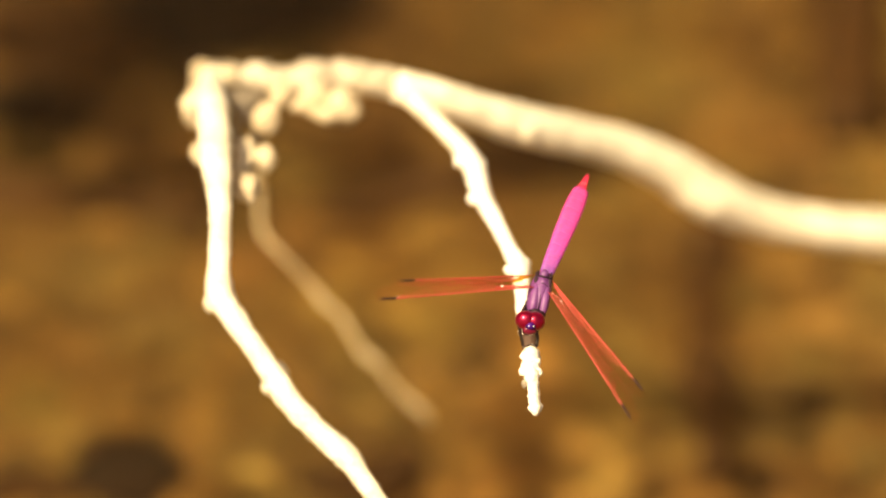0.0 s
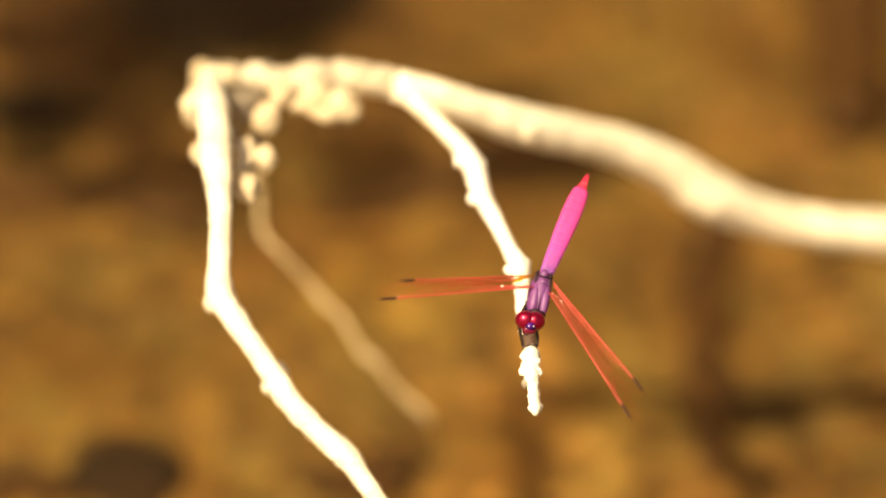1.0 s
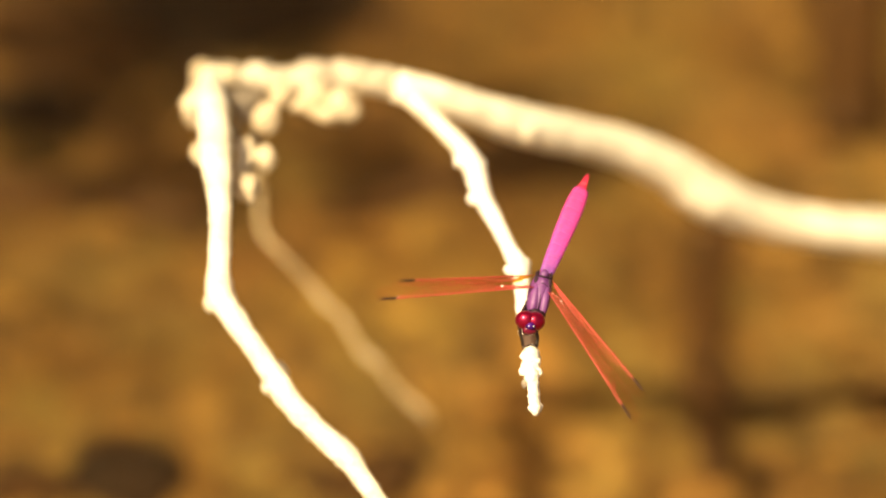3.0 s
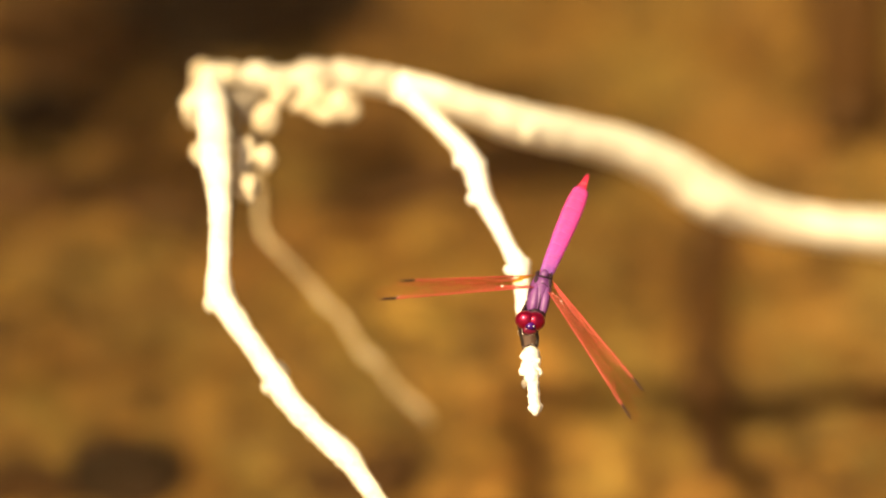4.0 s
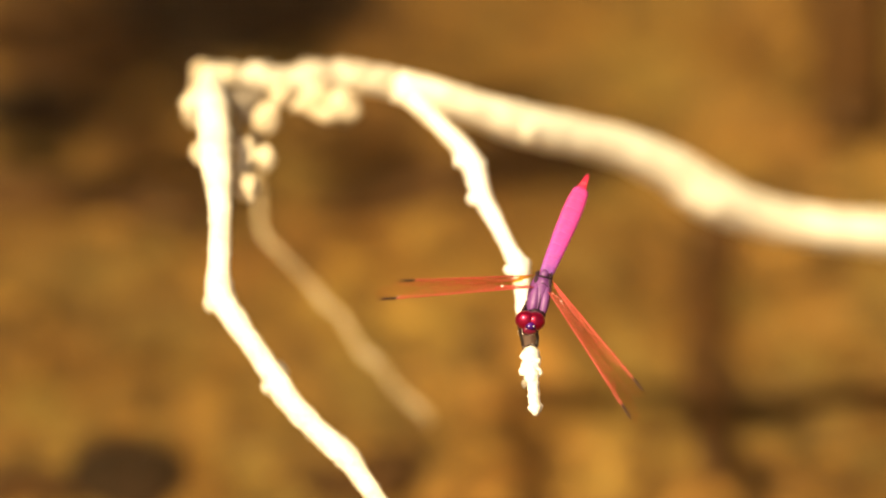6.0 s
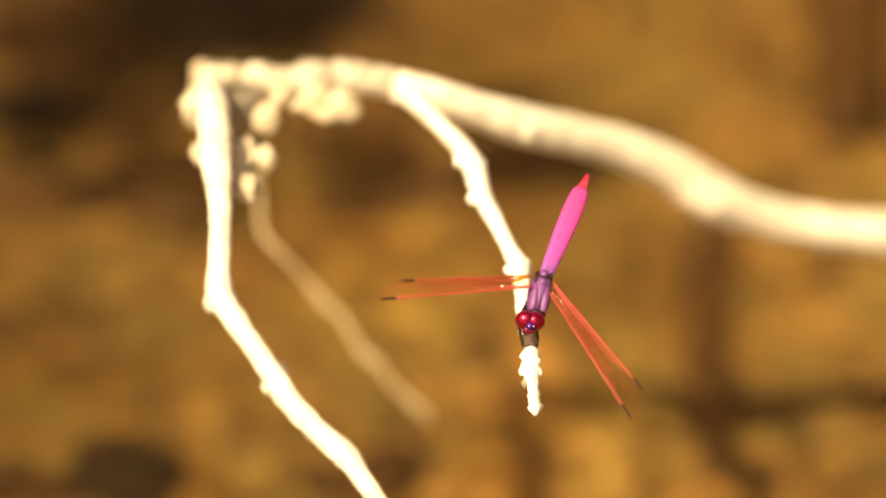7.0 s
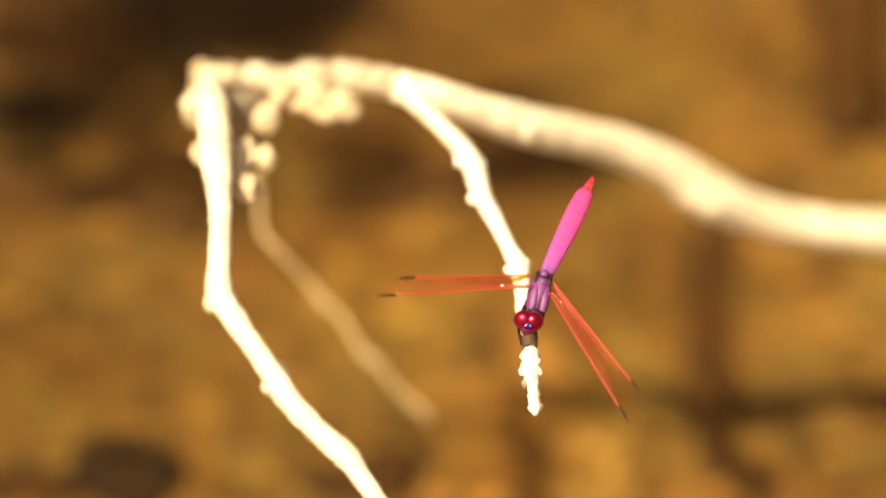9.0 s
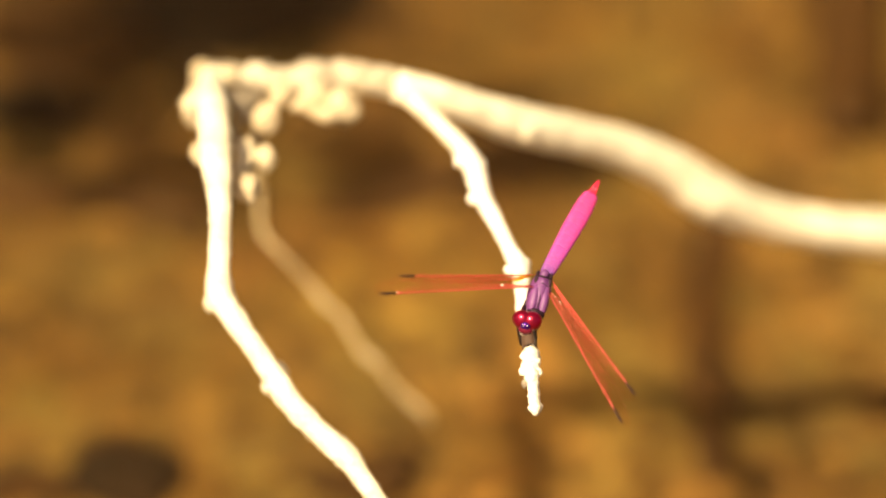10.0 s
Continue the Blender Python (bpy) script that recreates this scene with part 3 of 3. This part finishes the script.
part("back_band", mm_tube([(1.9, -1.75, 0.15, 0.12), (1.2, -0.9, 1.05, 0.13), (0.9, 0, 1.42, 0.12), (1.2, 0.9, 1.05, 0.13), (1.9, 1.75, 0.15, 0.12)], 8), DARK, thorax, "dark V-shaped seam")
part("back_band", mm_tube([(-0.6, -1.5, 0.9, 0.16), (-0.5, 0, 1.4, 0.18), (-0.6, 1.5, 0.9, 0.16)], 8), DARK, thorax, "dark cross band")

# head, turned on the neck
HEAD_AT = Vector((7.2, 0.45, -0.4)) * MM
head = part("head", mm_lump(1.5, 0, -0.6, (1.4, 1.9, 1.6), 0, 0, 0, 0.03), FACE, fly, "crimson head")
head.location = HEAD_AT
for s in (1, -1):
    part("eye", mm_lump(1.45, s * 0.9, 0.0, (1.72, 1.96, 1.88), s * -8, 0, s * 10, 0.0, 0, 4), EYE, head, "glossy crimson compound eye")
part("frons", mm_lump(2.85, 0, 0.1, (0.9, 1.05, 0.85), 0, -20, 0, 0.05), FRONS, head, "metallic violet forehead")
part("face_plate", mm_lump(3.05, 0, -0.85, (0.85, 1.35, 0.95), 0, 0, 0, 0.05), FACE, head)
part("mouth", mm_lump(2.6, 0, -1.8, (0.8, 1.1, 0.6), 0, 0, 0, 0.05), DARK, head, "dark mouthparts")
for s in (1, -1):
    # simple eyes made pale to give the forehead its glints
    part("ocellus", mm_lump(3.35, s * 0.40, 0.60, (0.13, 0.13, 0.13)), GLINT_PALE, head, "simple eye coloured pale as a glint")
    part("antenna", mm_tube([(2.8, s * 0.6, 0.3, 0.06), (3.4, s * 0.8, 0.4, 0.035), (3.9, s * 1.0, 0.45, 0.02)], 5), DARK, head, "short dark bristle antenna")

# abdomen: ten rings and the red claspers
WAIST = Vector((-2.0, 0, 0.2)) * MM
abdomen = new("abdomen")
abdomen.parent = fly
abdomen.location = WAIST
SEG = [(0.0, 1.30), (1.6, 1.44), (3.6, 1.54), (6.2, 1.66), (9.0, 1.80), (11.8, 1.88), (14.5, 1.90), (16.7, 1.80), (18.3, 1.62), (19.3, 1.40), (20.5, 0.70)]
for i in range(10):
    (x0, r0), (x1, r1) = SEG[i], SEG[i + 1]
    rows = []
    for u, f in ((0, 0.95), (0.03, 0.985), (0.10, 1.0), (0.5, 1.012), (0.9, 1.0), (0.97, 0.985), (1, 0.95)):
        rows.append((-(x0 + (x1 - x0) * u), 0, 0, (r0 + (r1 - r0) * u) * f))
    if i == 9:
        rows = [(-19.1, 0, 0, 0.90), (-19.6, 0, 0, 0.88), (-20.3, 0, 0, 0.80), (-20.8, 0, 0, 0.62)]
    elif i == 8:
        rows += [(-19.55, 0, 0, 1.15), (-19.65, 0, 0, 0.6)]
    bm = mm_tube(rows, 24)
    for v in bm.verts:
        flat = abs(v.co.y) / (0.0001 + math.hypot(v.co.y, v.co.z))
        v.co.z *= 0.40 + 0.12 * flat
    part("segment", bm, BLOOM if i < 9 else RED, abdomen, "mauve ring" if i < 3 else "bright pink ring" if i < 9 else "red end ring")
for s in (1, -1):
    part("clasper", mm_tube([(-20.2, s * 0.30, 0.1, 0.40), (-21.0, s * 0.28, 0.2, 0.38), (-22.2, s * 0.17, 0.2, 0.22), (-22.9, s * 0.10, 0.15, 0.08)], 8), RED, abdomen, "red tail clasper")
part("clasper", mm_tube([(-20.2, 0, -0.2, 0.38), (-21.4, 0, -0.2, 0.3), (-22.1, 0, -0.1, 0.1)], 8), RED, abdomen, "red tail clasper")


# wings: x along the span, y back from the leading edge
def chord(u, hind):
    if hind:
        return 7.6 * min(1, 0.42 + 2.1 * u) * (1 - 0.30 * u) * max(0.0, 1 - u ** 7) ** 0.5
    return 6.9 * min(1, 0.30 + 2.2 * u) * (1 - 0.12 * u) * max(0.0, 1 - u ** 8) ** 0.5


def build_wing(span, hind, side):
    top = new("hindwing" if hind else "forewing")
    top.parent = fly
    n, mrows = 40, 8
    corr = lambda u, v: 0.16 * math.sin(v * 9) * (1 - u) + 0.3 * u * u * v

    def at(u, v):
        return Vector((u * span, -v * chord(u, hind), corr(u, v))) * MM

    bm = bmesh.new()
    grid = [[bm.verts.new(at(i / n, j / mrows)) for j in range(mrows + 1)] for i in range(n + 1)]
    for i in range(n):
        for j in range(mrows):
            bm.faces.new((grid[i][j], grid[i + 1][j], grid[i + 1][j + 1], grid[i][j + 1]))
    bmesh.ops.remove_doubles(bm, verts=bm.verts, dist=2e-6)
    part("membrane", bm, MEMBRANE, top, "clear amber-tinted membrane")

    def vein(path, r0, r1):
        m = len(path)
        return [(*(at(u, v) + Vector((0, 0, 0.00002))), (r0 + (r1 - r0) * k / (m - 1)) * MM) for k, (u, v) in enumerate(path)]

    bm = bmesh.new()
    tube(bm, vein([(i / 24 * 0.88, 0.0) for i in range(25)], 0.055, 0.13), 6)
    part("costa", bm, VEIN, top, "thick red leading vein")
    rows = [0.045, 0.10, 0.17, 0.26, 0.37, 0.5, 0.64, 0.80]
    for k, v0 in enumerate(rows):
        end = 0.93 - 0.05 * k if k > 1 else 0.86
        bm = bmesh.new()
        tube(bm, vein([(0.02 + (end - 0.02) * i / 20, v0 * (0.75 + 0.5 * (i / 20) ** 1.5 * (1 - v0))) for i in range(21)], 0.055 - 0.003 * k, 0.016), 4)
        part("long_vein", bm, VEIN, top)
    bm = bmesh.new()
    tube(bm, vein([(0.03 + 0.955 * i / 30, 0.995) for i in range(31)], 0.038, 0.007), 4)
    part("edge_vein", bm, VEIN, top)
    bm = bmesh.new()
    rng = random.Random(5 + int(hind))
    lanes = [0.0] + rows + [1.0]
    for a, b in zip(lanes, lanes[1:]):
        u = 0.04
        while u < 0.95:
            tube(bm, vein([(u, a), (u + rng.uniform(-0.004, 0.006), b)], 0.024 - 0.021 * u, 0.023 - 0.020 * u), 3)
            u += rng.uniform(0.016, 0.026) * (1.25 if a < 0.2 else 1.0)
    tagged(part("cross_veins", bm, VEIN, top, "fine net of red cross veins"), kind="stuff")
    bm = bmesh.new()
    tube(bm, [(*at(u, 0.02), r * MM) for u, r in ((0.865, 0.14), (0.875, 0.24), (0.92, 0.26), (0.955, 0.22), (0.985, 0.08))], 8)
    part("wing_spot", bm, STIGMA, top, "dark brown spot near the wing tip")
    # pale lumps that stand in for sun glints on the wing
    glints = ((0.19, 0.25, 0.24), (0.868, 0.03, 0.13)) if side < 0 else ((0.016, 0.9, 0.17), (0.034, 0.95, 0.14), (0.072, 0.97, 0.17), (0.088, 0.9, 0.11))
    if not hind:
        for u, v, r in glints:
            bm = bmesh.new()
            p = at(u, v)
            lump(bm, sized(p.x, p.y, p.z + 0.0001, 0, 0, 0, (1.4 * r * MM, r * MM, r * MM)), 2, 0.2)
            part("wing_glint", bm, GLINT_PALE, top, "pale glossy lump standing in for a sun glint on the wing")
    if hind and side < 0:
        bm = bmesh.new()
        g = [[bm.verts.new(at(0.012 + 0.075 * i / 6, 0.20 + 1.15 * j / 6) + Vector((0, 0, 0.00006))) for j in range(7)] for i in range(7)]
        for i in range(6):
            for j in range(6):
                bm.faces.new((g[i][j], g[i + 1][j], g[i + 1][j + 1], g[i][j + 1]))
        part("amber_patch", bm, AMBER, top, "amber patch at the wing root")
    return top


def wing_pose(side, base, sweep, rise, pitch):
    """side 1 is its left wing. sweep: degrees forward, rise: degrees up, pitch: degrees by which the trailing edge hangs down."""
    s, r = radians(sweep), radians(rise)
    d = Vector((math.sin(s) * math.cos(r), side * math.cos(s) * math.cos(r), math.sin(r)))
    back = Vector((-1, 0, 0))
    c = (back - d * back.dot(d)).normalized()
    nrm = d.cross(c)
    if nrm.z < 0:
        nrm = -nrm
    p = radians(pitch)
    c = math.cos(p) * c - math.sin(p) * nrm
    y = -c
    z = d.cross(y)
    return Matrix(((d.x, y.x, z.x, base[0] * MM), (d.y, y.y, z.y, side * base[1] * MM), (d.z, y.z, z.z, base[2] * MM), (0, 0, 0, 1)))


WINGS = []
for side in (1, -1):
    w = build_wing(33.4, False, side)
    m = wing_pose(side, (1.38, 1.16, 1.0), 41.24, 12.55, 53) if side > 0 else wing_pose(side, (2.18, 0.84, 1.0), 37.87, 11.3, 51)
    w.matrix_basis = m
    WINGS.append((w, m, side))
    w = build_wing(31.6, True, side)
    m = wing_pose(side, (-0.65, 1.65, 1.0), 37.6, 18.2, 96) if side > 0 else wing_pose(side, (-0.25, 1.71, 1.0), 39.77, 18.93, 92)
    w.matrix_basis = m
    WINGS.append((w, m, side))

# legs, gripping the twig under the head
to_body = BODY.inverted()
for i, (s, root, knee, foot) in enumerate(((1, (4.6, 0.9, -2.6), (7.6, 2.2, -2.6), (17.7, -18.2, -8.9)), (-1, (4.6, -0.9, -2.6), (7.6, -1.0, -2.8), (15.0, -18.0, -9.1)),
                                           (1, (3.2, 1.0, -3.2), (5.2, 1.5, -5.0), (17.9, -15.2, -11.4)), (-1, (3.2, -1.0, -3.2), (5.2, -0.5, -4.6), (15.0, -14.8, -11.8)),
                                           (1, (1.6, 1.0, -3.4), (2.6, 1.5, -6.4), (17.2, -12.0, -14.6)), (-1, (1.6, -1.0, -3.4), (2.6, -0.6, -5.6), (15.6, -12.8, -14.9)))):
    f = to_body @ spot(*foot) * 1000
    k = Vector(knee)
    mid = k.lerp(f, 0.55) + Vector((0, s * 0.25, 0.1))
    part("leg", mm_tube([(*root, 0.40), (*Vector(root).lerp(k, 0.5), 0.38), (*k, 0.38), (*mid, 0.32), (*f, 0.24)], 8), DARK, fly, "thin dark spiny leg")


# ---- what moves ----
def motions():
    hub = PLANE @ Matrix.Translation((0.0185, -0.0062, 0.0))
    turn = lambda a: hub @ pose(0, 0, 0, 0, 0, a) @ hub.inverted() @ BODY
    walk(fly, [(t, turn(a)) for t, a in ((0, 0), (8.5, 0), (8.8, -0.9), (9.0, -1.2), (9.5, -1.3), (9.8, -1.7), (10, -1.9))])
    walk(abdomen, [(t, Matrix.Translation(WAIST) @ pose(0, 0, 0, 0, 0, a + 1.6)) for t, a in ((0, 0), (8.5, 0), (8.8, -1.2), (9.0, -1.6), (9.5, -2.1), (9.8, -3.4), (10, -4.2))])
    upright = (BODY.to_3x3().inverted() @ PLANE.to_3x3() @ Vector((0, 1, 0))).normalized()
    nod = lambda a: Matrix.Translation(HEAD_AT) @ Matrix.Rotation(radians(a), 4, upright) @ pose(0, 0, 0, 0, -18, 20)
    walk(head, [(t, nod(a)) for t, a in ((0, 0), (8.3, 0), (8.5, -9), (9.0, -8), (9.5, -10), (10, -18))])
    for wing, rest, side in WINGS:
        if side > 0:
            walk(wing, [(t, pose(0, 0, 0, 0, 0, a) @ rest) for t, a in ((0, 0), (8.5, 0), (9.0, -0.2), (9.5, -0.4), (10, -1.6))])
    walk(water, [(t, Matrix.Translation(FLOW * t)) for t in (0, 2.5, 5, 7.5, 10)])


motions()
